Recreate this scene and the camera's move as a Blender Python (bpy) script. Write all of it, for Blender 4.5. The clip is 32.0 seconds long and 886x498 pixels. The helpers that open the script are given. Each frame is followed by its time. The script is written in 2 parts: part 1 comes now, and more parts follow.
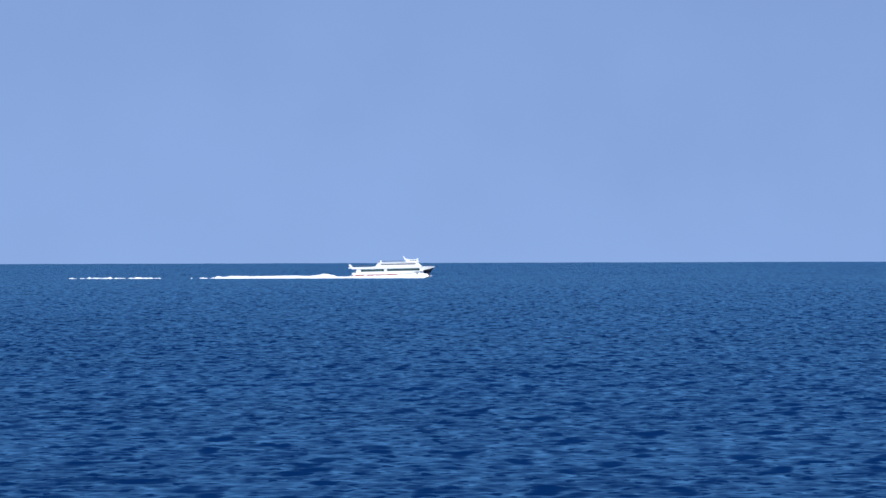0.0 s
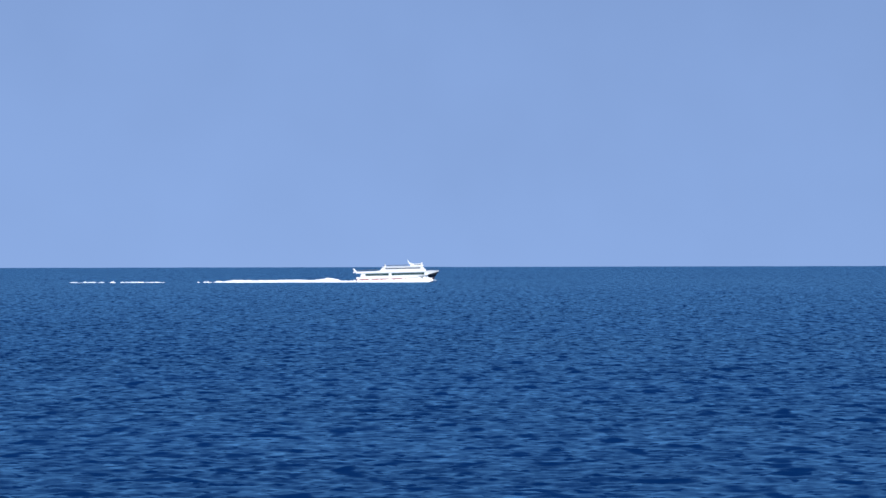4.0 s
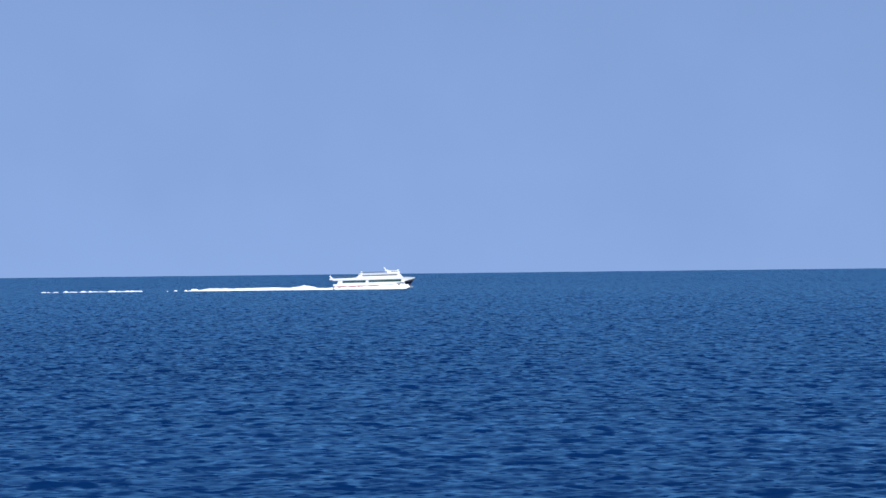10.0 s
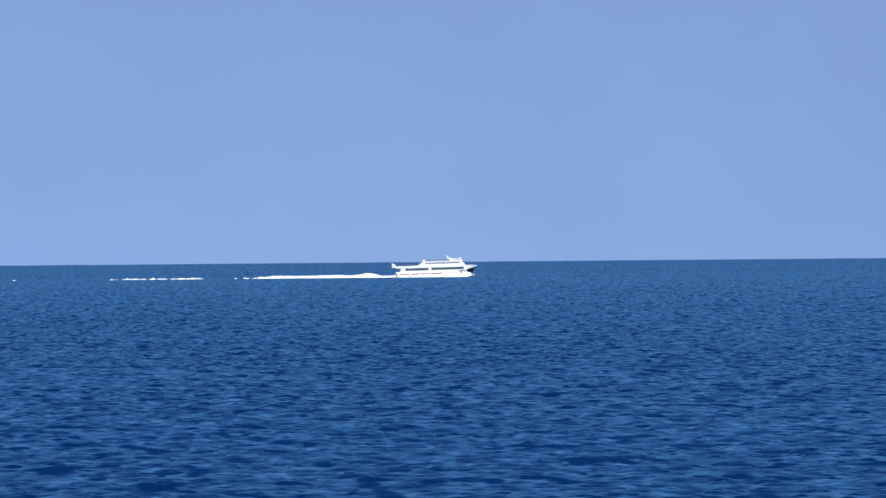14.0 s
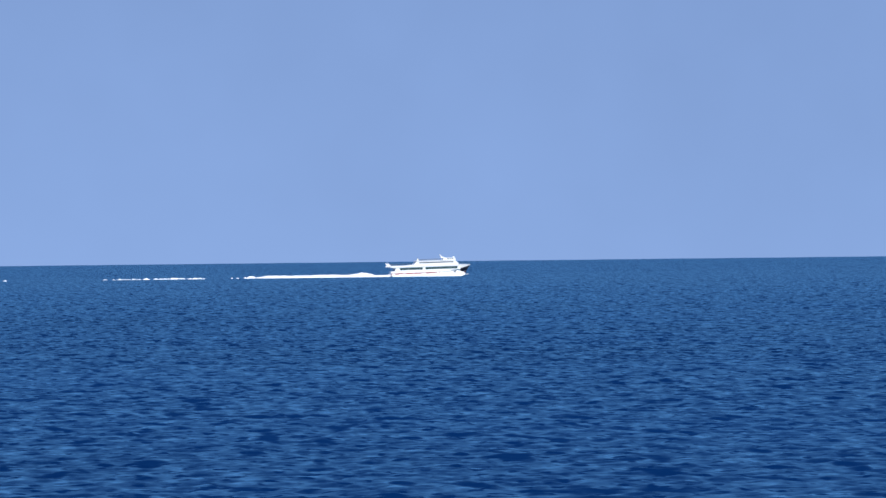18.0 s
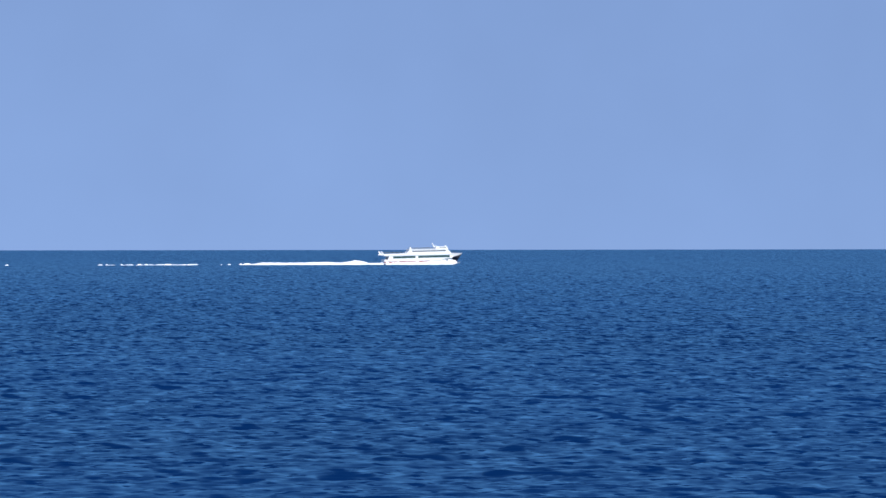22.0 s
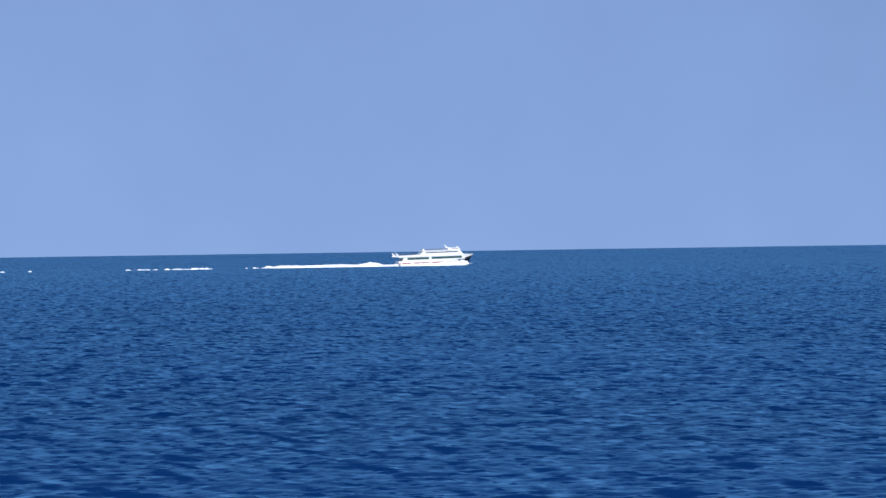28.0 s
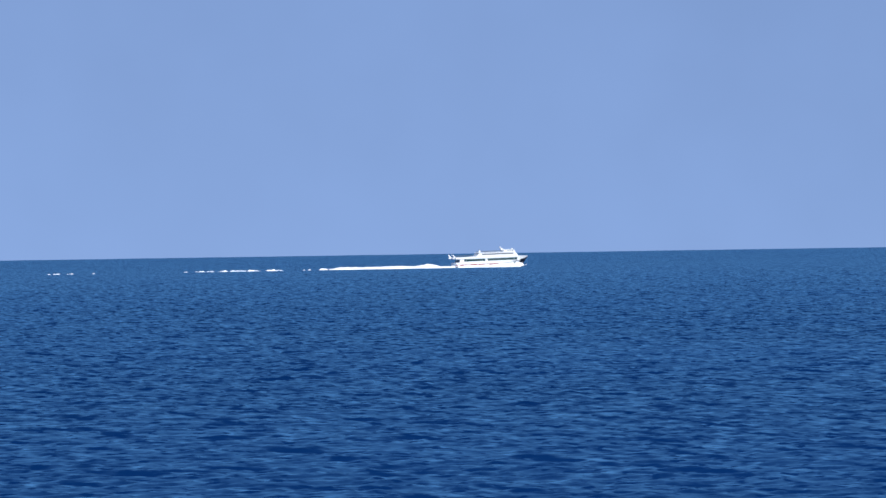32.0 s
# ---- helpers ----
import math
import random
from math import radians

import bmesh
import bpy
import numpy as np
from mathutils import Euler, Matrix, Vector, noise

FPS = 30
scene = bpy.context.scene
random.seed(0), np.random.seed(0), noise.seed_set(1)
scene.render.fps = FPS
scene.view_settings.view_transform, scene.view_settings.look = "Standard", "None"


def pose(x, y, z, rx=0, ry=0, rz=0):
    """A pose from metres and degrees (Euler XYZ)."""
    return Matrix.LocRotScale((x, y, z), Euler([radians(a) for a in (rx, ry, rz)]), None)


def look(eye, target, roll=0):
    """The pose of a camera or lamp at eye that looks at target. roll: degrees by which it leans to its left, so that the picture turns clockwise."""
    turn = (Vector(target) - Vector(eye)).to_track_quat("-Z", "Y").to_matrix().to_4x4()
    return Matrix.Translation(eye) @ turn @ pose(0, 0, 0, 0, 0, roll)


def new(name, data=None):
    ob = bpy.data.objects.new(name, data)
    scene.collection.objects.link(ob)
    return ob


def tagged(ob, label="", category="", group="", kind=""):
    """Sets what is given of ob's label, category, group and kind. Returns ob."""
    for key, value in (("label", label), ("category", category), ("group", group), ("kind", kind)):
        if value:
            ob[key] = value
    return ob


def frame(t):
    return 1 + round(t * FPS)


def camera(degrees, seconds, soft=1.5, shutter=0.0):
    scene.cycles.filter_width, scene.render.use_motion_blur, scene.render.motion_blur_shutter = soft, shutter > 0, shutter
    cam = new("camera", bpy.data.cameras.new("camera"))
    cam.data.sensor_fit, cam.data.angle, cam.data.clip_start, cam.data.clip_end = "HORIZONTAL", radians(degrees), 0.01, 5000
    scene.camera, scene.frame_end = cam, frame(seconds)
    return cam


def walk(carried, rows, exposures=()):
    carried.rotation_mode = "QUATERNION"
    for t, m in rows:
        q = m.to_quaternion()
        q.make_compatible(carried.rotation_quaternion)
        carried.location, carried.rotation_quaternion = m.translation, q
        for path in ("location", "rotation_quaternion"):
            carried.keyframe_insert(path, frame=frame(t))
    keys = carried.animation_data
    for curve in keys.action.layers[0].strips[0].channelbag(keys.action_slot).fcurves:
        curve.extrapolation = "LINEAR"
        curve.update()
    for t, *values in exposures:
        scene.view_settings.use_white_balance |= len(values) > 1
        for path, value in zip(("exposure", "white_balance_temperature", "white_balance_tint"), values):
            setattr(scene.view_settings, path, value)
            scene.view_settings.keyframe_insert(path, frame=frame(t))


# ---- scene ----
EYE_HEIGHT = 10.5
EYE_SPEED = -8.21          # the boat that carries the camera, metres a second along x
FERRY_SPEED = 13.23
FERRY_START = -128.64
FERRY_LINE = 1672.0        # distance of the ferry's course from the camera's course

cam = camera(14.0, 32.0, soft=1.5)


def aim(t, yaw, pitch, roll):
    eye = Vector((EYE_SPEED * t, 0.0, EYE_HEIGHT))
    a, b = radians(yaw), radians(pitch)
    way = Vector((math.sin(a) * math.cos(b), math.cos(a) * math.cos(b), math.sin(b)))
    return look(eye, eye + way * 100.0, roll)


walk(cam, [
    (0, aim(0, -3.5901, 0.1010, -0.164)),
    (0.5, aim(0.5, -3.4591, -0.1287, -0.486)),
    (1, aim(1, -3.4785, -0.2119, -0.380)),
    (1.5, aim(1.5, -3.3311, -0.0357, -0.402)),
    (2, aim(2, -3.1299, -0.0601, -0.191)),
    (2.5, aim(2.5, -2.5846, 0.0438, 0.028)),
    (3, aim(3, -2.0392, 0.0830, 0.005)),
    (3.5, aim(3.5, -1.5073, 0.1055, 0.060)),
    (4, aim(4, -0.7277, 0.1662, -0.125)),
    (4.5, aim(4.5, -0.3191, 0.1077, -0.250)),
    (6.5, aim(6.5, 2.3363, -0.2930, -0.366)),
    (7, aim(7, 2.7724, -0.3160, -0.317)),
    (7.5, aim(7.5, 3.0277, -0.3937, -0.568)),
    (8, aim(8, 3.3166, -0.4872, -0.821)),
    (8.5, aim(8.5, 3.3379, -0.1686, -0.859)),
    (9, aim(9, 3.5718, 0.1659, -0.651)),
    (9.5, aim(9.5, 3.9113, 0.3258, -0.496)),
    (10, aim(10, 4.0582, 0.2650, -0.640)),
    (10.5, aim(10.5, 3.9588, 0.4359, -0.584)),
    (11, aim(11, 3.7189, 0.3600, -0.506)),
    (11.5, aim(11.5, 4.3149, 0.0510, -0.389)),
    (12, aim(12, 4.5292, 0.0410, -0.708)),
    (12.5, aim(12.5, 4.9501, 0.1707, -0.524)),
    (13, aim(13, 5.2447, 0.1387, -0.358)),
    (13.5, aim(13.5, 5.5689, 0.2870, -0.465)),
    (14, aim(14, 5.9860, 0.0854, -0.495)),
    (14.5, aim(14.5, 6.3068, -0.0319, -0.492)),
    (16.5, aim(16.5, 8.0161, 0.1535, -0.499)),
    (17, aim(17, 8.4909, -0.0991, -0.362)),
    (17.5, aim(17.5, 8.5081, 0.0718, -0.541)),
    (18, aim(18, 8.9775, 0.0753, -0.644)),
    (18.5, aim(18.5, 9.2947, 0.1034, -0.663)),
    (19, aim(19, 9.6815, 0.2376, -0.681)),
    (19.5, aim(19.5, 9.7619, 0.1461, -0.756)),
    (20, aim(20, 10.2908, 0.2180, -0.799)),
    (20.5, aim(20.5, 10.8764, 0.0173, -0.282)),
    (21, aim(21, 11.1266, -0.2148, -0.209)),
    (21.5, aim(21.5, 11.5359, 0.0953, -0.285)),
    (22, aim(22, 11.9434, -0.1058, -0.071)),
    (22.5, aim(22.5, 12.2197, 0.0446, -0.364)),
    (23, aim(23, 12.3683, -0.1980, -0.663)),
    (23.5, aim(23.5, 12.9791, -0.1767, -0.731)),
    (24, aim(24, 13.2759, 0.0272, -0.957)),
    (24.5, aim(24.5, 13.2682, 0.1197, -1.068)),
    (26.5, aim(26.5, 15.0761, 0.1327, -1.323)),
    (27, aim(27, 15.1417, 0.0791, -1.237)),
    (27.5, aim(27.5, 15.5511, 0.0565, -0.849)),
    (28, aim(28, 15.9028, -0.0845, -0.830)),
    (28.5, aim(28.5, 16.4627, -0.0304, -0.934)),
    (29, aim(29, 16.8872, 0.1932, -1.038)),
    (29.5, aim(29.5, 17.1438, 0.3662, -0.947)),
    (30, aim(30, 17.1071, 0.3029, -0.852)),
    (30.5, aim(30.5, 17.3592, 0.3185, -0.866)),
    (31, aim(31, 17.2239, 0.2518, -0.886)),
    (31.5, aim(31.5, 17.6204, -0.0322, -0.714)),
    (32, aim(32, 17.7031, -0.0410, -0.875)),
])

# ---- light ----
SUN_ELEVATION, SUN_TURN = radians(40), radians(166)
world = bpy.data.worlds.new("world")
scene.world = world
world.use_nodes = True
wt = world.node_tree
wt.nodes.clear()
w_out = wt.nodes.new("ShaderNodeOutputWorld")
w_bg = wt.nodes.new("ShaderNodeBackground")
w_sky = wt.nodes.new("ShaderNodeTexSky")
w_sky.sky_type = "NISHITA"
w_sky.sun_disc = False
w_sky.sun_elevation, w_sky.sun_rotation = SUN_ELEVATION, SUN_TURN
w_sky.altitude, w_sky.air_density, w_sky.dust_density, w_sky.ozone_density = 0, 1.0, 0.0, 6.0
# a hazy blue sky, nearly even down to the horizon: the sky is read above the true direction, and whitened
w_tc, w_lift, w_cool = wt.nodes.new("ShaderNodeTexCoord"), wt.nodes.new("ShaderNodeVectorMath"), wt.nodes.new("ShaderNodeVectorMath")
w_lift.operation, w_cool.operation = "ADD", "MULTIPLY"
w_lift.inputs[1].default_value = (0, 0, 0.52)
w_norm = wt.nodes.new("ShaderNodeVectorMath")
w_norm.operation = "NORMALIZE"
w_cool.inputs[1].default_value = (2.09, 1.67, 1.51)
w_bg.inputs["Strength"].default_value = 0.1
wt.links.new(w_tc.outputs["Generated"], w_lift.inputs[0])
wt.links.new(w_lift.outputs[0], w_norm.inputs[0])
wt.links.new(w_norm.outputs[0], w_sky.inputs["Vector"])
wt.links.new(w_sky.outputs[0], w_cool.inputs[0])
# thin uneven haze
w_haze, w_amount, w_sum = wt.nodes.new("ShaderNodeTexNoise"), wt.nodes.new("ShaderNodeMapRange"), wt.nodes.new("ShaderNodeVectorMath")
w_haze.inputs["Scale"].default_value, w_haze.inputs["Detail"].default_value = 22.0, 3
w_amount.inputs["From Min"].default_value, w_amount.inputs["From Max"].default_value = 0.3, 0.7
w_amount.inputs["To Min"].default_value, w_amount.inputs["To Max"].default_value = 0.972, 1.028
w_sum.operation = "SCALE"
wt.links.new(w_tc.outputs["Generated"], w_haze.inputs["Vector"])
wt.links.new(w_haze.outputs["Fac"], w_amount.inputs["Value"])
wt.links.new(w_cool.outputs[0], w_sum.inputs[0])
wt.links.new(w_amount.outputs[0], w_sum.inputs["Scale"])
wt.links.new(w_sum.outputs[0], w_bg.inputs["Color"])
wt.links.new(w_bg.outputs[0], w_out.inputs["Surface"])

sun = new("sun", bpy.data.lights.new("sun", "SUN"))
sun.data.energy, sun.data.angle, sun.data.color = 3.3, radians(0.53), (1.0, 0.96, 0.9)
sun_way = Vector((math.sin(SUN_TURN) * math.cos(SUN_ELEVATION), math.cos(SUN_TURN) * math.cos(SUN_ELEVATION), math.sin(SUN_ELEVATION)))
sun.matrix_world = look(sun_way * 300.0, (0, 0, 0))
scene.view_settings.exposure = 0.47


# ---- materials ----
def material(name, colour, rough=0.5, metal=0.0, spread=0.08, scale=1.5, fine=20.0, bump=0.02, streaks=0.0, specular=0.5):
    """A painted or natural surface: base colour varied at two scales, a fine relief, upright streaks of wear."""
    m = bpy.data.materials.new(name)
    m.use_nodes = True
    nt = m.node_tree
    b = nt.nodes["Principled BSDF"]
    b.inputs["Roughness"].default_value, b.inputs["Metallic"].default_value = rough, metal
    b.inputs["Specular IOR Level"].default_value = specular
    tc = nt.nodes.new("ShaderNodeTexCoord")
    n1, n2 = nt.nodes.new("ShaderNodeTexNoise"), nt.nodes.new("ShaderNodeTexNoise")
    n1.inputs["Scale"].default_value, n2.inputs["Scale"].default_value = scale, fine
    n1.inputs["Detail"].default_value = n2.inputs["Detail"].default_value = 4
    mp = nt.nodes.new("ShaderNodeMapping")
    mp.inputs["Scale"].default_value = (1, 1, 1 - 0.85 * streaks)
    nt.links.new(tc.outputs["Object"], mp.inputs["Vector"])
    nt.links.new(mp.outputs[0], n1.inputs["Vector"])
    nt.links.new(tc.outputs["Object"], n2.inputs["Vector"])
    add = nt.nodes.new("ShaderNodeMath")
    add.operation = "ADD"
    nt.links.new(n1.outputs["Fac"], add.inputs[0])
    nt.links.new(n2.outputs["Fac"], add.inputs[1])
    ramp = nt.nodes.new("ShaderNodeMapRange")
    ramp.inputs["From Min"].default_value, ramp.inputs["From Max"].default_value = 0.6, 1.4
    ramp.inputs["To Min"].default_value, ramp.inputs["To Max"].default_value = 1 - spread, 1 + spread
    nt.links.new(add.outputs[0], ramp.inputs["Value"])
    mix = nt.nodes.new("ShaderNodeVectorMath")
    mix.operation = "SCALE"
    mix.inputs[0].default_value = colour
    nt.links.new(ramp.outputs[0], mix.inputs["Scale"])
    nt.links.new(mix.outputs[0], b.inputs["Base Color"])
    if bump:
        bp = nt.nodes.new("ShaderNodeBump")
        bp.inputs["Strength"].default_value, bp.inputs["Distance"].default_value = 0.6, bump
        nt.links.new(n2.outputs["Fac"], bp.inputs["Height"])
        nt.links.new(bp.outputs[0], b.inputs["Normal"])
    return m


WHITE = material("white_hull_paint", (0.82, 0.82, 0.8), 0.35, spread=0.05, scale=0.35, fine=6, bump=0.004, streaks=0.8)
DECK = material("grey_deck_paint", (0.42, 0.46, 0.46), 0.7, spread=0.12, scale=0.6)
RED = material("red_stripe_paint", (0.3, 0.035, 0.035), 0.5, spread=0.15, scale=0.5, streaks=0.5)
# near-black blue that stands for the shade beneath the bow flare
STEM_SHADE = material("stem_shade", (0.012, 0.018, 0.035), 0.45, spread=0.25, scale=0.5)
BOTTOM = material("dark_antifouling", (0.07, 0.025, 0.03), 0.6, spread=0.25, scale=0.5)
GLASS = material("tinted_window_glass", (0.018, 0.05, 0.045), 0.08, spread=0.2, scale=0.4, bump=0.0)
GREY_GLASS = material("grey_window_glass", (0.12, 0.13, 0.15), 0.1, spread=0.15, scale=0.4, bump=0.0)
STEEL = material("grey_steel", (0.25, 0.27, 0.28), 0.4, 0.7, spread=0.15)
DARK = material("dark_rail_paint", (0.05, 0.07, 0.07), 0.5, spread=0.2)
FOAM = material("white_sea_foam", (0.86, 0.88, 0.88), 0.9, spread=0.08, scale=0.8, fine=3.0, bump=0.12)
THIN_FOAM = material("thin_sea_foam", (0.62, 0.7, 0.76), 0.85, spread=0.2, scale=0.6, fine=2.5, bump=0.1)


def water_material():
    m = bpy.data.materials.new("deep_blue_sea_water")
    m.use_nodes = True
    nt = m.node_tree
    nt.nodes.remove(nt.nodes["Principled BSDF"])
    tc, geo = nt.nodes.new("ShaderNodeTexCoord"), nt.nodes.new("ShaderNodeNewGeometry")
    # light scattered back out of the deep water, the same whichever way the surface leans
    big, ramp = nt.nodes.new("ShaderNodeTexNoise"), nt.nodes.new("ShaderNodeValToRGB")
    big.inputs["Scale"].default_value, big.inputs["Detail"].default_value = 0.012, 3
    nt.links.new(tc.outputs["Object"], big.inputs["Vector"])
    ramp.color_ramp.elements[0].position, ramp.color_ramp.elements[1].position = 0.3, 0.7
    ramp.color_ramp.elements[0].color = (0.0010, 0.0195, 0.084, 1)
    ramp.color_ramp.elements[1].color = (0.0018, 0.0255, 0.105, 1)
    nt.links.new(big.outputs["Fac"], ramp.inputs[0])
    body, up, both = nt.nodes.new("ShaderNodeBsdfDiffuse"), nt.nodes.new("ShaderNodeCombineXYZ"), nt.nodes.new("ShaderNodeMixShader")
    up.inputs[2].default_value = 1.0
    nt.links.new(up.outputs[0], body.inputs["Normal"])
    nt.links.new(ramp.outputs[0], body.inputs["Color"])

    def ripple(stretch, detail):
        place, n = nt.nodes.new("ShaderNodeMapping"), nt.nodes.new("ShaderNodeTexNoise")
        place.inputs["Scale"].default_value = (*stretch, 1.0)
        n.inputs["Scale"].default_value, n.inputs["Detail"].default_value = 1.0, detail
        nt.links.new(tc.outputs["Object"], place.inputs["Vector"])
        nt.links.new(place.outputs[0], n.inputs["Vector"])
        return n

    def sum_of(kind, *values):
        n = nt.nodes.new("ShaderNodeMath")
        n.operation = kind
        for k, v in enumerate(values):
            if isinstance(v, float):
                n.inputs[k].default_value = v
            else:
                nt.links.new(v, n.inputs[k])
        return n.outputs[0]

    # wavelets too small for the mesh lean the surface to and fro, more across the wind than along it
    lean = geo.outputs["Normal"]
    for stretch, push in (((0.8, 0.8), (0.3, 0.34, 0.0)), ((2.2, 2.2), (0.15, 0.16, 0.0)), ((0.4, 0.1), (0.1, 0.15, 0.0))):
        off, size, add = (nt.nodes.new("ShaderNodeVectorMath") for _ in range(3))
        off.operation, size.operation, add.operation = "SUBTRACT", "MULTIPLY", "ADD"
        off.inputs[1].default_value, size.inputs[1].default_value = (0.5, 0.5, 0.5), push
        nt.links.new(ripple(stretch, 1).outputs["Color"], off.inputs[0])
        nt.links.new(off.outputs[0], size.inputs[0])
        nt.links.new(size.outputs[0], add.inputs[0])
        nt.links.new(lean, add.inputs[1])
        lean = add.outputs[0]
    # steep little fronts turned to the boat, here and there
    for stretch, push in (((1.0, 1.2), -0.42), ((0.42, 0.14), -0.4)):
        front, size, add = nt.nodes.new("ShaderNodeMapRange"), nt.nodes.new("ShaderNodeCombineXYZ"), nt.nodes.new("ShaderNodeVectorMath")
        front.inputs["From Min"].default_value, front.inputs["From Max"].default_value = 0.585, 0.7
        front.inputs["To Min"].default_value, front.inputs["To Max"].default_value = 0.0, push
        add.operation = "ADD"
        nt.links.new(ripple(stretch, 1).outputs["Fac"], front.inputs["Value"])
        nt.links.new(front.outputs[0], size.inputs[1])
        nt.links.new(size.outputs[0], add.inputs[0])
        nt.links.new(lean, add.inputs[1])
        lean = add.outputs[0]
    unit = nt.nodes.new("ShaderNodeVectorMath")
    unit.operation = "NORMALIZE"
    nt.links.new(lean, unit.inputs[0])
    # the finest ripples: calmer and rougher streaks on the water
    calm, rough = ripple((0.8, 0.3), 1), nt.nodes.new("ShaderNodeMapRange")
    rough.inputs["From Min"].default_value, rough.inputs["From Max"].default_value = 0.36, 0.66
    rough.inputs["To Min"].default_value, rough.inputs["To Max"].default_value = 0.03, 0.145
    nt.links.new(calm.outputs["Fac"], rough.inputs["Value"])
    # the sky's mirror image, weak on the faces that lean steeply to the eye
    gloss, facing = nt.nodes.new("ShaderNodeBsdfGlossy"), nt.nodes.new("ShaderNodeLayerWeight")
    gloss.inputs["Color"].default_value = (0.36, 0.775, 1.0, 1)
    gloss.inputs["Roughness"].default_value = 0.33
    facing.inputs["Blend"].default_value = 0.5
    nt.links.new(unit.outputs[0], facing.inputs["Normal"])
    steep = sum_of("SUBTRACT", 1.0, facing.outputs["Facing"])
    spread = sum_of("SQRT", sum_of("ADD", sum_of("MULTIPLY", steep, steep), sum_of("POWER", rough.outputs[0], 2.0)))
    nt.links.new(sum_of("POWER", sum_of("SUBTRACT", 1.0, spread), 7.2), both.inputs[0])
    nt.links.new(body.outputs[0], both.inputs[1])
    nt.links.new(gloss.outputs[0], both.inputs[2])
    nt.links.new(both.outputs[0], nt.nodes["Material Output"].inputs["Surface"])
    return m


WATER = water_material()


# ---- mesh helpers ----
def mesh_ob(name, bm, mat, smooth=False):
    me = bpy.data.meshes.new(name)
    bmesh.ops.recalc_face_normals(bm, faces=bm.faces[:])
    for f in bm.faces:
        f.smooth = smooth
    bm.to_mesh(me)
    bm.free()
    me.materials.append(mat)
    return new(name, me)


def part(name, bm, mat, parent, label="", smooth=False):
    ob = mesh_ob(name, bm, mat, smooth)
    ob.parent = parent
    return tagged(ob, label)


def bevel(bm, w, seg=1):
    if w:
        bmesh.ops.bevel(bm, geom=bm.edges[:], offset=w, segments=seg, affect="EDGES", profile=0.5)
    return bm


def prism(profile, y0, y1, w=0.0, bm=None):
    """An upright outline in x and z, drawn out from y0 to y1, with its edges rounded by w."""
    own = bm is None
    bm = bm or bmesh.new()
    a = [bm.verts.new((x, y0, z)) for x, z in profile]
    b = [bm.verts.new((x, y1, z)) for x, z in profile]
    bm.faces.new(a)
    bm.faces.new(b[::-1])
    for i in range(len(a)):
        j = (i + 1) % len(a)
        bm.faces.new((a[i], b[i], b[j], a[j]))
    if own:
        bmesh.ops.recalc_face_normals(bm, faces=bm.faces[:])
        bevel(bm, w)
    return bm


def block(x0, x1, y0, y1, z0, z1, w=0.0):
    return prism([(x0, z0), (x1, z0), (x1, z1), (x0, z1)], y0, y1, w)


def rod(points, r, sides=6, bm=None, r1=None):
    """A round bar through the points."""
    bm = bm or bmesh.new()
    rings = []
    pts = [Vector(p) for p in points]
    for i, p in enumerate(pts):
        way = (pts[min(i + 1, len(pts) - 1)] - pts[max(i - 1, 0)]).normalized()
        side = way.cross(Vector((0, 0, 1)))
        side = side.normalized() if side.length > 1e-3 else Vector((1, 0, 0))
        up = side.cross(way)
        rr = r if r1 is None else r + (r1 - r) * i / (len(pts) - 1)
        rings.append([bm.verts.new(p + rr * (math.cos(k * math.tau / sides) * side + math.sin(k * math.tau / sides) * up)) for k in range(sides)])
    for a, b in zip(rings, rings[1:]):
        for k in range(sides):
            bm.faces.new((a[k], a[(k + 1) % sides], b[(k + 1) % sides], b[k]))
    bm.faces.new(rings[0][::-1])
    bm.faces.new(rings[-1])
    return bm


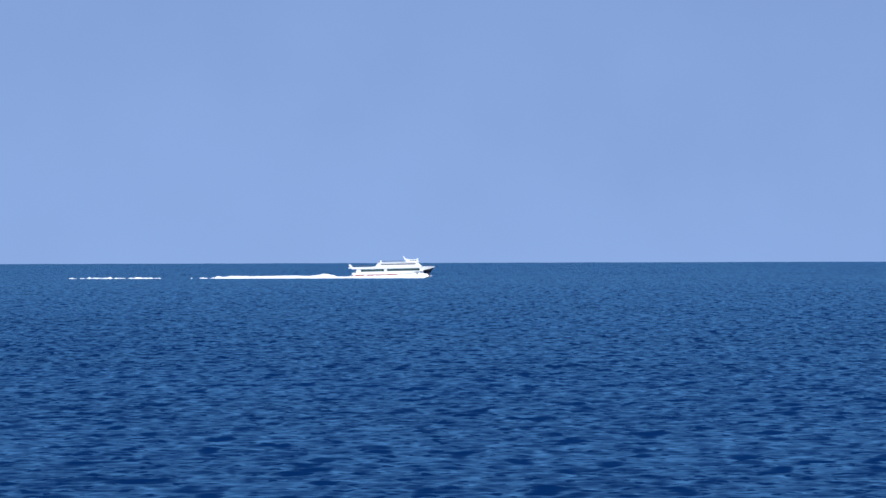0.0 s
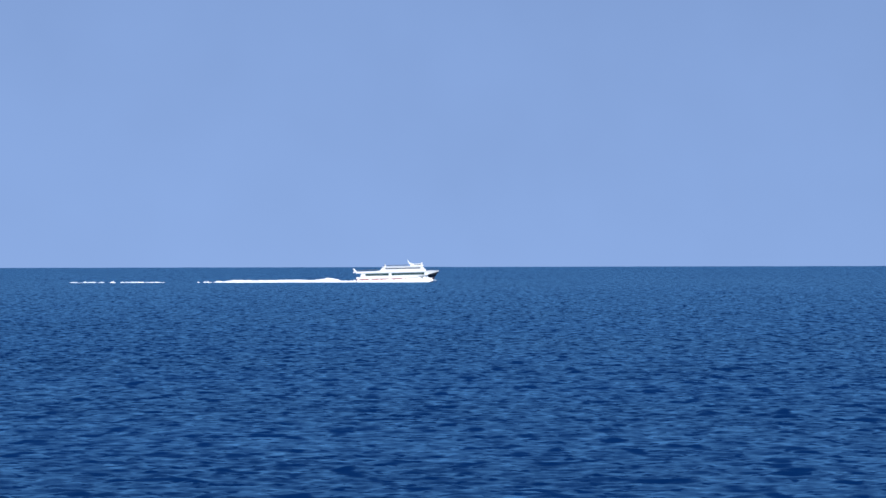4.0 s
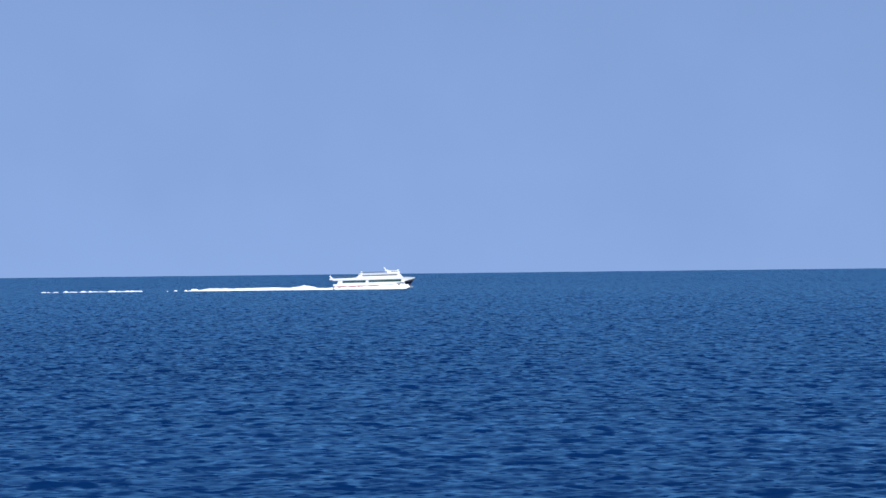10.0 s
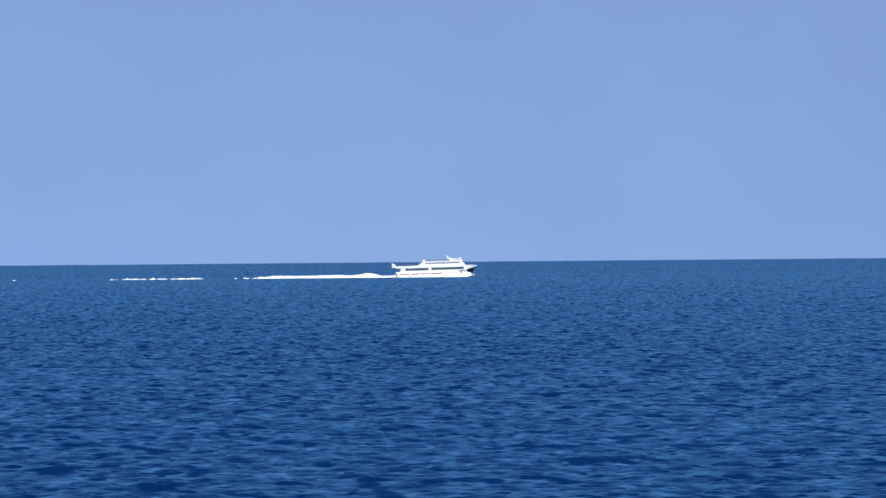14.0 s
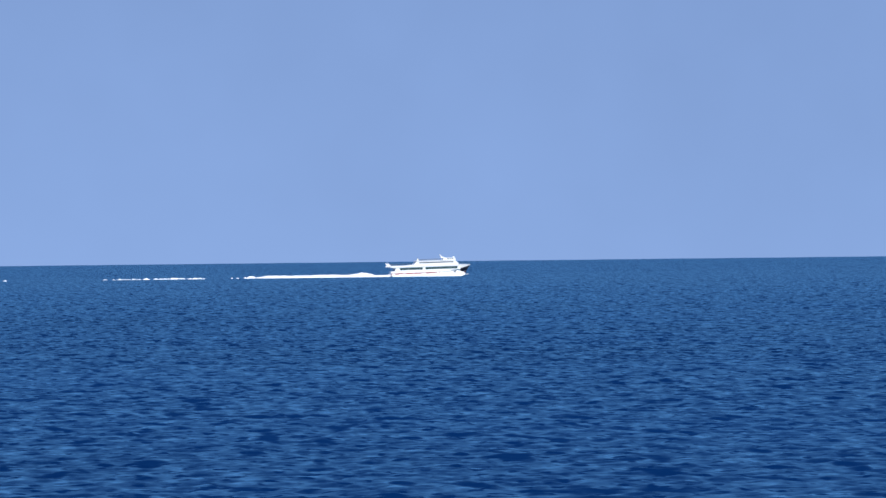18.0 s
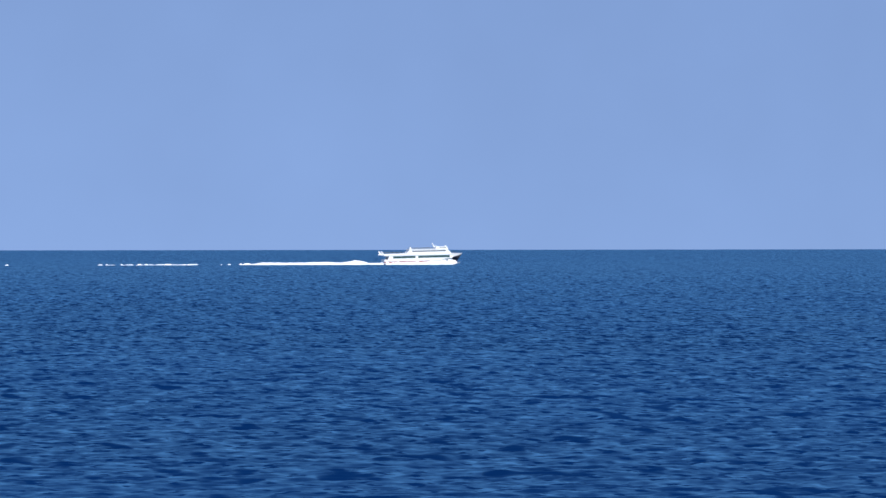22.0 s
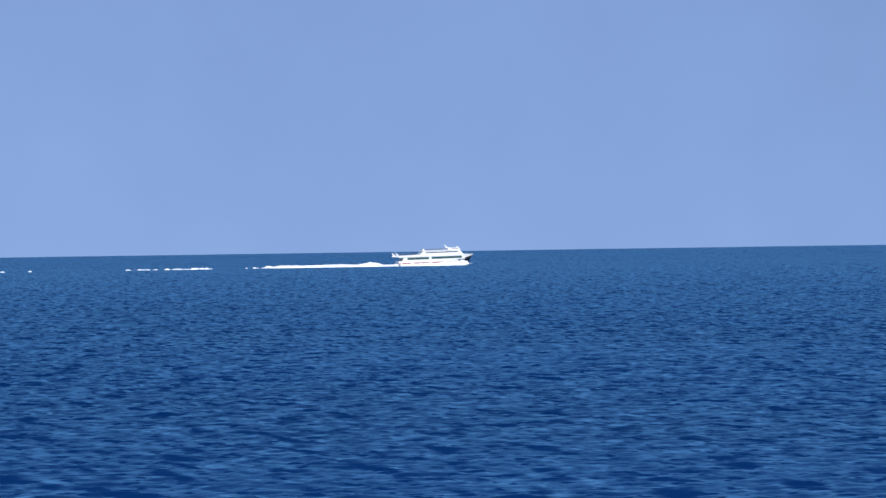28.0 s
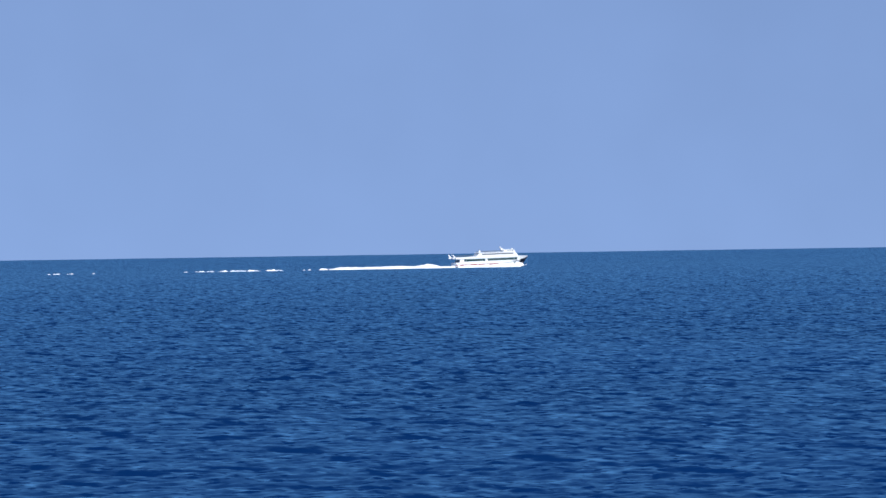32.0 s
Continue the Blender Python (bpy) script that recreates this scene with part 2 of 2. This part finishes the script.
# ---- the sea ----
def sea():
    """One sheet: a wide flat sea with a finer field of wind waves where the boat passes."""
    rng = np.random.default_rng(7)
    gusts = [(rng.uniform(0, math.tau), rng.uniform(40, 160), rng.uniform(0, 6)) for _ in range(6)]
    trains = []
    for k in range(72):
        lam = 0.75 * (11 / 0.75) ** (k / 71) * rng.uniform(0.95, 1.05)
        slope = 0.056 / (1 + (lam / 1.6) ** 2)
        trains.append((lam, radians(82) + rng.normal(0, 0.65), slope * lam / math.tau, rng.uniform(0, math.tau), False))
    for k in range(14):
        lam = 14 * 2.6 ** (k / 13)
        trains.append((lam, radians(86) + rng.normal(0, 0.3), 0.008 * lam / math.tau, rng.uniform(0, math.tau), True))

    def field(ys, cols):
        left = np.minimum(-262 + 0.15 * ys, -32 - 0.205 * ys)
        right = np.maximum(30 + 0.06 * ys, -250 + 0.478 * ys)
        s = np.linspace(0, 1, cols)
        x = left[:, None] + (right - left)[:, None] * s[None, :]
        y = np.repeat(ys[:, None], cols, 1)
        step_y = np.gradient(ys)[:, None]
        step_x = ((right - left) / cols)[:, None]
        z, gust, dx, dy = (np.zeros_like(x) for _ in range(4))
        for a, lam, ph in gusts:
            gust += np.sin((x * math.cos(a) + y * math.sin(a)) * math.tau / lam + ph)
        # further out the longer waves carry the steepness of the short ones left out there
        kept = []
        for lam, a, amp, ph, swell in trains:
            fit_y, fit_x = lam / (abs(math.sin(a)) + 0.01) / step_y, lam / (abs(math.cos(a)) + 0.01) / step_x
            keep = np.clip((np.minimum(fit_y, fit_x) - 2.2) / 1.6, 0, 1)
            kept.append(keep * np.clip((ys[:, None] - 1800) / 900, 0, 1) if swell else keep)
        steep = np.sqrt(sum((k * t[2] * math.tau / t[0]) ** 2 / 2 for k, t in zip(kept, trains)))
        wanted = 0.15 * (1 - 0.85 * np.clip((ys[:, None] - 400) / 1000, 0, 1))
        boost = (1.0 + 0.05 * gust) * np.clip(wanted / steep, 1, 6)
        for (lam, a, amp, ph, swell), keep in zip(trains, kept):
            if not keep.any():
                continue
            w = (x * math.cos(a) + y * math.sin(a)) * math.tau / lam + ph
            high = amp * keep * boost
            z += high * np.sin(w)
            crest = 0.9 * high * np.cos(w)
            dx += crest * math.cos(a)
            dy += crest * math.sin(a)
        ends = np.minimum(1, np.minimum(s, 1 - s) * 60)[None, :]
        z = z * ends - 1.6 * (1 - ends)
        i = (np.arange(len(ys) - 1)[:, None] * cols + np.arange(cols - 1)[None, :]).ravel()
        return np.stack(((x + dx).ravel(), (y + dy).ravel(), z.ravel()), 1), np.stack((i, i + 1, i + cols + 1, i + cols), 1)

    def lines(y0, y1, step):
        ys = [y0]
        while ys[-1] < y1:
            ys.append(ys[-1] + step(ys[-1]))
        return np.array(ys)

    fields = [field(lines(116.0, 480.0, lambda y: 0.31 * (y / 140) ** 0.6), 950),
              field(lines(479.0, 1000.0, lambda y: 0.62 * y / 480), 540),
              field(lines(998.0, 1700.0, lambda y: 1.7 * y / 1000), 320),
              field(lines(1694.0, 5600.0, lambda y: 3.2 * y / 1700), 170)]
    flat = np.array(((-9000, -9000, -1.2), (9000, -9000, -1.2), (9000, 9000, -1.2), (-9000, 9000, -1.2)))
    co = np.vstack([c for c, _ in fields] + [flat]).astype(np.float32)
    faces, n = [], 0
    for c, f in fields:
        faces.append(f + n)
        n += len(c)
    faces = np.vstack(faces + [np.arange(n, n + 4)[None, :]]).astype(np.int32)
    me = bpy.data.meshes.new("water")
    me.vertices.add(len(co))
    me.vertices.foreach_set("co", co.ravel())
    me.loops.add(faces.size)
    me.loops.foreach_set("vertex_index", faces.ravel())
    me.polygons.add(len(faces))
    me.polygons.foreach_set("loop_start", np.arange(0, faces.size, 4, dtype=np.int32))
    me.update(calc_edges=True)
    me.polygons.foreach_set("use_smooth", np.ones(len(faces), bool))
    me.materials.append(WATER)
    return tagged(new("water", me), "deep blue open sea with small wind waves", "sea", kind="structure")


water = sea()


# ---- the ferry ----
def hull_levels():
    """Stations along the hull: x, half breadth and height at deck edge, knuckle, boot line and keel."""
    rows = []
    for X, zd, bd, zk, bk, zb, bb in (
            (1.6, 3.0, 3.7, 2.2, 3.75, 0.9, 3.7), (4, 3.0, 3.9, 2.2, 3.95, 0.9, 3.85), (10, 3.0, 4.0, 2.2, 4.05, 0.9, 3.95),
            (18, 3.0, 4.0, 2.2, 4.05, 0.9, 3.95), (25, 3.05, 4.0, 2.25, 4.0, 0.95, 3.6), (29, 3.2, 3.8, 2.4, 3.7, 1.05, 2.9),
            (31.5, 3.9, 3.5, 2.8, 3.35, 1.4, 2.2), (33.5, 5.0, 3.1, 3.2, 2.8, 1.5, 1.5), (35, 5.3, 2.6, 3.5, 2.2, 1.6, 1.0),
            (37, 5.3, 1.75, 3.9, 1.3, 1.7, 0.5), (37.8, 5.25, 1.36, 4.08, 0.97, 1.75, 0.35), (38.7, 5.2, 0.9, 4.3, 0.6, 1.8, 0.2), (40, 5.15, 0.06, 4.65, 0.04, 1.9, 0.03)):
        f = max(0.0, X - 33.0)
        xk, xb, xw = X - 0.05 * f, X - 0.33 * f, X - 0.45 * f
        rows.append(((X, bd, zd), (xk, bk, zk), (xb, bb, zb), (xw, bb * 0.85, -0.2), (xw - 0.5 * (f > 0), 0.02, -1.3)))
    return rows


def skin(rows, a, b, close_stern=True):
    bm = bmesh.new()
    rings = []
    for r in rows:
        side = [bm.verts.new((p[0] - 20, -p[1], p[2])) for p in r[a:b + 1]]
        other = [bm.verts.new((p[0] - 20, p[1], p[2])) for p in r[a:b + 1]]
        rings.append((side, other))
    for (s0, o0), (s1, o1) in zip(rings, rings[1:]):
        for k in range(b - a):
            bm.faces.new((s0[k], s1[k], s1[k + 1], s0[k + 1]))
            bm.faces.new((o0[k], o0[k + 1], o1[k + 1], o1[k]))
    s0, o0 = rings[0]
    for k in range(b - a):
        bm.faces.new((s0[k], s0[k + 1], o0[k + 1], o0[k]))
    s1, o1 = rings[-1]
    for k in range(b - a):
        bm.faces.new((s1[k], o1[k], o1[k + 1], s1[k + 1]))
    return bm


def rail(x0, x1, y, z, parent, height=1.0, gap=1.6, mat=None, bar=0.045):
    """A deck rail: posts, two wires and a top bar."""
    count = max(2, int(abs(x1 - x0) / gap) + 1)
    r = part("rail", rod([(x0 - 20, y, z + height), (x1 - 20, y, z + height)], bar), mat or STEEL, parent, "steel deck rail")
    for i in range(count):
        x = x0 + (x1 - x0) * i / (count - 1) - 20
        part("post", rod([(x, y, z - 0.03), (x, y, z + height)], 0.03), mat or STEEL, r)
    for k in (0.35, 0.68):
        part("wire", rod([(x0 - 20, y, z + height * k), (x1 - 20, y, z + height * k)], 0.018, 4), STEEL, r)
    return r


def pane(x0, x1, z0, z1, y, parent, glass, slant=0.0):
    s = -1 if y < 0 else 1
    a, b = sorted((y, y + s * 0.03))
    return part("window", prism([(x0 - 20, z0), (x1 - 20, z0), (x1 - 20 + slant, z1), (x0 - 20 + slant, z1)], a, b), glass, parent, "dark tinted window pane")


def ferry():
    top = tagged(new("ferry"), "white two-deck passenger ferry with red waterline stripe, under way at sea", "ferry")
    rows = hull_levels()
    hull = part("hull", skin(rows, 0, 1), WHITE, top, "white hull with flared bow")
    part("side_plating", skin(rows[:9], 1, 2), WHITE, hull)
    # shade of the flare put into the plating's colour, from the ninth station forward
    part("forefoot", skin(rows[8:], 1, 2), STEM_SHADE, hull, "stem under the bow flare, coloured dark for the flare's shade")
    part("bottom", skin(rows, 2, 4), BOTTOM, hull, "dark red underwater hull")
    for s in (-1, 1):
        bm = bmesh.new()
        last = None
        for r in rows[:5]:
            (xk, bk, zk), (xb, bb, zb) = r[1], r[2]
            lean = (bk - bb) / (zk - zb)
            y0, y1 = bb + lean * (1.45 - zb) + 0.015, bb + lean * (1.98 - zb) + 0.015
            now = [bm.verts.new((xk - 20, s * y0, 1.45)), bm.verts.new((xk - 20, s * y1, 1.98)),
                   bm.verts.new((xk - 20, s * (y0 - 0.06), 1.45)), bm.verts.new((xk - 20, s * (y1 - 0.06), 1.98))]
            if last:
                bm.faces.new((last[0], now[0], now[1], last[1]))
                bm.faces.new((last[1], now[1], now[3], last[3]))
                bm.faces.new((last[0], last[2], now[2], now[0]))
            last = now
        part("stripe", bm, RED, hull, "red stripe along the waterline")
        part("rubbing_strake", rod([(r[1][0] - 20, s * (r[1][1] + 0.03), r[1][2]) for r in rows[:8]], 0.09), WHITE, hull)
    # main deck and foredeck
    bm = bmesh.new()
    line = [(r[0][0] - 20, r[0][1] - 0.04, min(r[0][2], 3.4) - 0.06) for r in rows]
    a = [bm.verts.new((x, -y, z)) for x, y, z in line]
    b = [bm.verts.new((x, y, z)) for x, y, z in line]
    for i in range(len(a) - 1):
        bm.faces.new((a[i], a[i + 1], b[i + 1], b[i]))
    part("main_deck", bm, DECK, top, "grey painted deck")
    # lower saloon with its window bands
    low = part("lower_deckhouse", prism([(-15.2, 2.95), (-15.0, 4.62), (13.4, 4.62), (14.7, 2.95)], -3.72, 3.72, 0.08), WHITE, top, "white lower saloon")
    for s in (-1, 1):
        y = s * 3.715
        for i in range(8):
            x = 5.9 + i * 1.35
            pane(x, x + 1.29, 3.4, 4.42, y, low, GLASS)
        for i in range(11):
            x = 18.0 + i * 1.38
            pane(x, x + 1.32, 3.4, 4.42, y, low, GLASS)
        part("side_door", block(-2.95, -2.1, *sorted((y, y + s * 0.05)), 3.02, 4.5, 0.02), WHITE, low, "white side door")
        part("aft_bracket", prism([(-16.6, 3.0), (-14.6, 3.0), (-15.4, 4.62), (-16.0, 4.62)], *sorted((s * 3.5, s * 3.85)), 0.03), WHITE, top, "white bracket under the upper deck")
    # upper deck slab, bulwark and open after deck
    part("upper_deck", prism([(-18.4, 4.62), (13.7, 4.62), (13.4, 4.82), (-18.5, 4.82)], -3.98, 3.98, 0.03), WHITE, top)
    for s in (-1, 1):
        a, b = sorted((s * 3.9, s * 4.0))
        part("bulwark", prism([(-18.4, 4.8), (13.5, 4.8), (13.0, 5.85), (-7.0, 5.85), (-9.5, 5.55), (-18.6, 5.55)], a, b, 0.02), WHITE, top, "white bulwark plating")
        part("stern_wing", prism([(-18.3, 4.6), (-17.4, 4.6), (-18.6, 6.0), (-19.5, 6.9), (-20.0, 6.9), (-19.2, 5.6)], *sorted((s * 3.3, s * 3.75)), 0.05), WHITE, top, "white raked wing at the stern")
        part("stern_step", prism([(-20.0, 5.0), (-18.3, 5.0), (-18.3, 5.5), (-19.8, 5.6)], *sorted((s * 2.9, s * 3.6)), 0.04), WHITE, top)
        rail(1.9, 11.5, s * 3.92, 5.55, top, 0.75, mat=DARK, bar=0.08)
    part("stern_bulwark", block(-18.5, -18.35, -3.88, 3.88, 4.82, 5.5, 0.02), WHITE, top)
    # upper saloon
    up = part("upper_deckhouse", prism([(-8.4, 4.8), (-6.0, 7.35), (12.3, 7.35), (13.9, 5.6), (13.9, 4.8)], -3.4, 3.4, 0.1), WHITE, top, "white upper saloon with raked ends")
    for s in (-1, 1):
        for i in range(13):
            x = 15.2 + i * 1.25
            pane(x, x + 1.18, 6.25, 6.9, s * 3.395, up, GREY_GLASS)
    for i in range(4):
        y = -2.9 + i * 1.5
        part("front_window", prism([(13.62, 5.95), (13.70, 5.98), (12.78, 6.98), (12.70, 6.95)], y, y + 1.3), GLASS, up, "dark raked front window")
    part("roof", prism([(-6.6, 7.33), (12.5, 7.33), (12.3, 7.55), (-6.4, 7.55)], -3.6, 3.6, 0.04), WHITE, top, "white overhanging roof")
    for s in (-1, 1):
        rail(14.6, 25.3, s * 3.3, 7.55, top, 0.55, mat=DARK, bar=0.09)
    # wheelhouse, mast and funnel
    wh = part("wheelhouse", prism([(6.6, 7.5), (6.9, 8.5), (12.0, 8.45), (12.9, 7.5)], -2.6, 2.6, 0.08), WHITE, top, "white wheelhouse on the roof")
    for s in (-1, 1):
        for i in range(3):
            pane(28.6 + i * 1.1, 29.5 + i * 1.1, 7.85, 8.25, s * 2.595, wh, GREY_GLASS)
    part("visor", block(6.7, 12.4, -2.75, 2.75, 8.46, 8.6, 0.03), WHITE, wh)
    mast = part("mast", prism([(5.35, 10.15), (5.65, 10.2), (6.6, 8.9), (8.6, 8.58), (8.6, 8.3), (6.2, 8.3)], -0.5, 0.5, 0.06), WHITE, top, "white raked radar mast")
    part("crosstree", block(5.75, 6.05, -1.4, 1.4, 9.35, 9.5, 0.03), WHITE, mast)
    part("radar", block(6.9, 7.1, -0.9, 0.9, 9.05, 9.2, 0.03), WHITE, mast, "white radar scanner bar")
    part("radar_stand", rod([(7.0, 0, 8.6), (7.0, 0, 9.06)], 0.12, 8), WHITE, mast)
    part("aerial", rod([(5.5, 0, 10.1), (5.42, 0, 10.6)], 0.03, 5, r1=0.015), WHITE, mast)
    part("searchlight", block(11.6, 12.3, -0.35, 0.35, 8.58, 9.05, 0.1), WHITE, wh, "white searchlight housing")
    part("searchlight", block(12.0, 12.35, 1.6, 2.1, 8.58, 8.95, 0.08), WHITE, wh)
    fun = part("funnel", prism([(-5.5, 7.5), (-4.4, 7.5), (-4.6, 8.1), (-4.85, 8.55), (-5.2, 8.55), (-5.4, 8.1)], -0.7, 0.7, 0.1), WHITE, top, "small white funnel")
    part("exhaust_pipe", rod([(-5.02, 0.25, 8.5), (-5.08, 0.25, 8.95)], 0.12, 8), STEEL, fun)
    part("exhaust_pipe", rod([(-5.02, -0.25, 8.5), (-5.08, -0.25, 8.95)], 0.12, 8), STEEL, fun)
    # foredeck fittings
    for s in (-1, 1):
        bow = part("bow_rail", rod([(13.6, s * 2.9, 6.0), (16.9, s * 1.65, 6.05), (18.6, s * 0.85, 6.0), (19.8, s * 0.1, 5.95)], 0.04), DARK, top, "dark bow rail")
        for x, y, z in ((13.6, 2.9, 5.2), (15.2, 2.3, 5.25), (16.9, 1.65, 5.25), (18.6, 0.85, 5.15), (19.7, 0.15, 5.1)):
            part("post", rod([(x, s * y, z - 0.1), (x, s * y, z + 0.8)], 0.03), DARK, bow)
    part("windlass", block(16.6, 17.4, -0.5, 0.5, 3.3, 4.0, 0.1), STEEL, top, "grey anchor windlass")
    part("flagstaff", rod([(-18.6, 0, 5.5), (-19.4, 0, 7.4)], 0.04, 6), WHITE, top)
    return top


# ---- the wake ----
def ridge(x0, x1, y, half, height, seed, lump=0.35, base=lambda u: -0.5, across=9, step=0.5):
    """A lumpy bank of foam along x; height(u) and half(u) run from 0 at x0 to 1 at x1."""
    bm = bmesh.new()
    n = max(6, int((x1 - x0) / step))
    grid = []
    for i in range(n + 1):
        u = i / n
        x = x0 + (x1 - x0) * u
        row = []
        for k in range(across):
            v = k / (across - 1) * 2 - 1
            crown = max(0.0, 1 - v * v) ** 0.7
            q = noise.noise((x * 0.55 + seed * 9.1, v * half(u) * 0.6, seed)) + 0.5 * noise.noise((x * 1.7, v * half(u) * 1.6 + seed, 4.0))
            low = base(u)
            z = low + (height(u) - low) * crown * max(0.05, 1 + lump * q)
            row.append(bm.verts.new((x + 0.2 * q, y(u) + v * half(u) * (1 + 0.15 * q), z)))
        grid.append(row)
    for a, b in zip(grid, grid[1:]):
        for k in range(across - 1):
            bm.faces.new((a[k], b[k], b[k + 1], a[k + 1]))
    return bm


def spray(points, seed):
    """Flung drops and clots of foam: small rough lumps."""
    rnd = random.Random(seed)
    bm = bmesh.new()
    for x, y, z, r in points:
        made = bmesh.ops.create_icosphere(bm, subdivisions=1, radius=r, matrix=Matrix.Translation((x, y, z)))
        for v in made["verts"]:
            v.co += Vector((rnd.uniform(-1, 1) * 2.2, rnd.uniform(-1, 1), rnd.uniform(-0.7, 0.7))) * r * 0.4
    return bm


PATCHES = []


def wake():
    top = tagged(new("wake"), "white churned wake and bow wave trailing the ferry", "wake")
    rnd = random.Random(5)
    for s in (-1, 1):
        part("side_foam", ridge(-18.0, 14.5, lambda u: s * (4.6 - 2.9 * max(0, (u - 0.72) / 0.28)), lambda u: 0.9 + 0.5 * math.sin(u * 3),
             lambda u: (0.95 + 0.6 * min(1, u * 1.5) ** 1.3) * (1 if u < 0.93 else max(0.2, (1 - u) / 0.07)), 3 + s, 0.5), FOAM, top, "white foam sheet along the hull", True)
        part("bow_wave", ridge(9.0, 17.5, lambda u: s * (3.9 - 2.75 * u), lambda u: 0.6 + 0.9 * (1 - u),
             lambda u: (0.9 + 1.6 * math.sin((0.1 + 0.75 * u) * math.pi) ** 1.2) * min(1, 0.35 + (1 - u) / 0.15), 11 + s, 0.55,
             base=lambda u: -0.5 + 1.5 * max(0.0, (u - 0.45) / 0.55) ** 1.5, step=0.3), FOAM, top, "white bow wave thrown out from the stem", True)
        drops = []
        for i in range(90):
            u = rnd.random()
            drops.append((9 + 9.5 * u, s * (4.2 - 3.3 * u + rnd.uniform(-0.6, 0.9)), rnd.uniform(0.6, 2.0) * (0.5 + 0.5 * math.sin(u * 3.1)), rnd.uniform(0.05, 0.16)))
        part("spray", spray(drops, 20 + s), FOAM, top, "spray flung from the bow", True)["kind"] = "stuff"
    part("stern_wash", ridge(-27.0, -16.4, lambda u: 0.0, lambda u: 3.6 + 0.7 * u, lambda u: 0.75 + 0.15 * math.sin(u * 9) + 0.55 * u ** 4, 21, 0.35), FOAM, top, "broken foam behind the stern", True)
    part("rooster_tail", ridge(-37.5, -25.0, lambda u: 0.0, lambda u: 3.4, lambda u: 1.25 + 0.8 * math.exp(-((u - 0.5) / 0.3) ** 2) - 0.9 * max(0, u - 0.8) * 4, 31, 0.12), FOAM, top, "high hump of white water", True)
    part("foam_trail", ridge(-82.0, -35.0, lambda u: 0.0, lambda u: 4.0 - 0.8 * u, lambda u: 0.3 + 0.72 * min(1, u * 7.0) + 0.15 * min(1, u * 2.0) + 0.12 * math.sin(u * 11), 41, 0.16), FOAM, top, "long band of churned white foam", True)
    part("foam_tail", ridge(-86.0, -77.0, lambda u: 0.6 * math.sin(u * 7), lambda u: 1.6, lambda u: 0.08 + 0.26 * u ** 0.8, 47, 0.8), THIN_FOAM, top, "thinning end of the foam band", True)
    # broken streaks further astern, seen on the backs of the stern waves and lost in the troughs between
    spots = [(-82.5, 4.0, 0.9), (-86.5, 2.8, 0.8), (-90.0, 1.6, 0.5), (-93.5, 1.2, 0.42)]
    spots += [(-109.0 - 3.5 * i, 4.8 - 0.3 * i, 0.46 + 0.16 * (i % 2)) for i in range(5)]
    spots += [(-124.5 - 2.6 * i + rnd.uniform(-0.6, 0.6), rnd.uniform(2.2, 4.6), rnd.uniform(0.3, 0.58)) for i in range(11)]
    spots += [(-112.0, 11.0, 0.26)]
    spots += [(-196.0, 1.6, 0.28), (-209.5, 3.2, 0.52), (-214.0, 3.6, 0.5), (-217.5, 1.6, 0.4)]
    for i, (x, long, high) in enumerate(spots):
        off = part("foam_streak", ridge(-long / 2, long / 2, lambda u: 0.0, lambda u: 1.2, lambda u: high * (0.2 + 0.8 * math.sin(u * math.pi) ** 0.5), 60 + i * 3, 0.5, step=0.3), FOAM if high > 0.55 else THIN_FOAM, top, "broken streak of foam on the water", True)
        off.location = (x, rnd.uniform(-2.5, 2.5), 0)
        PATCHES.append((off, x, off.location.y, rnd.uniform(0, 6.28), rnd.uniform(2.2, 4.0)))
    return top


boat = ferry()
trail = wake()


def motions():
    place = lambda t: FERRY_START + FERRY_SPEED * t
    steps = [i * 0.8 for i in range(41)]
    walk(boat, [(t, pose(place(t), FERRY_LINE, -0.15 + 0.05 * math.sin(t * 1.1), 0.5 * math.sin(t * 0.9), -1.2 + 0.18 * math.sin(t * 1.3), 0)) for t in steps])
    walk(trail, [(t, pose(place(t), FERRY_LINE, 0.0)) for t in (0.0, 16.0, 32.0)])
    for ob, x, y, phase, period in PATCHES:
        walk(ob, [(t, pose(x + 1.6 * math.sin(t * 0.5 + phase), y, -0.06 + 0.14 * math.sin(t * math.tau / period + phase), 0, 2.5 * math.sin(t + phase), 0)) for t in steps])
    walk(water, [(0.0, pose(0, -14, 0)), (32.0, pose(0, 14, 0))])


motions()
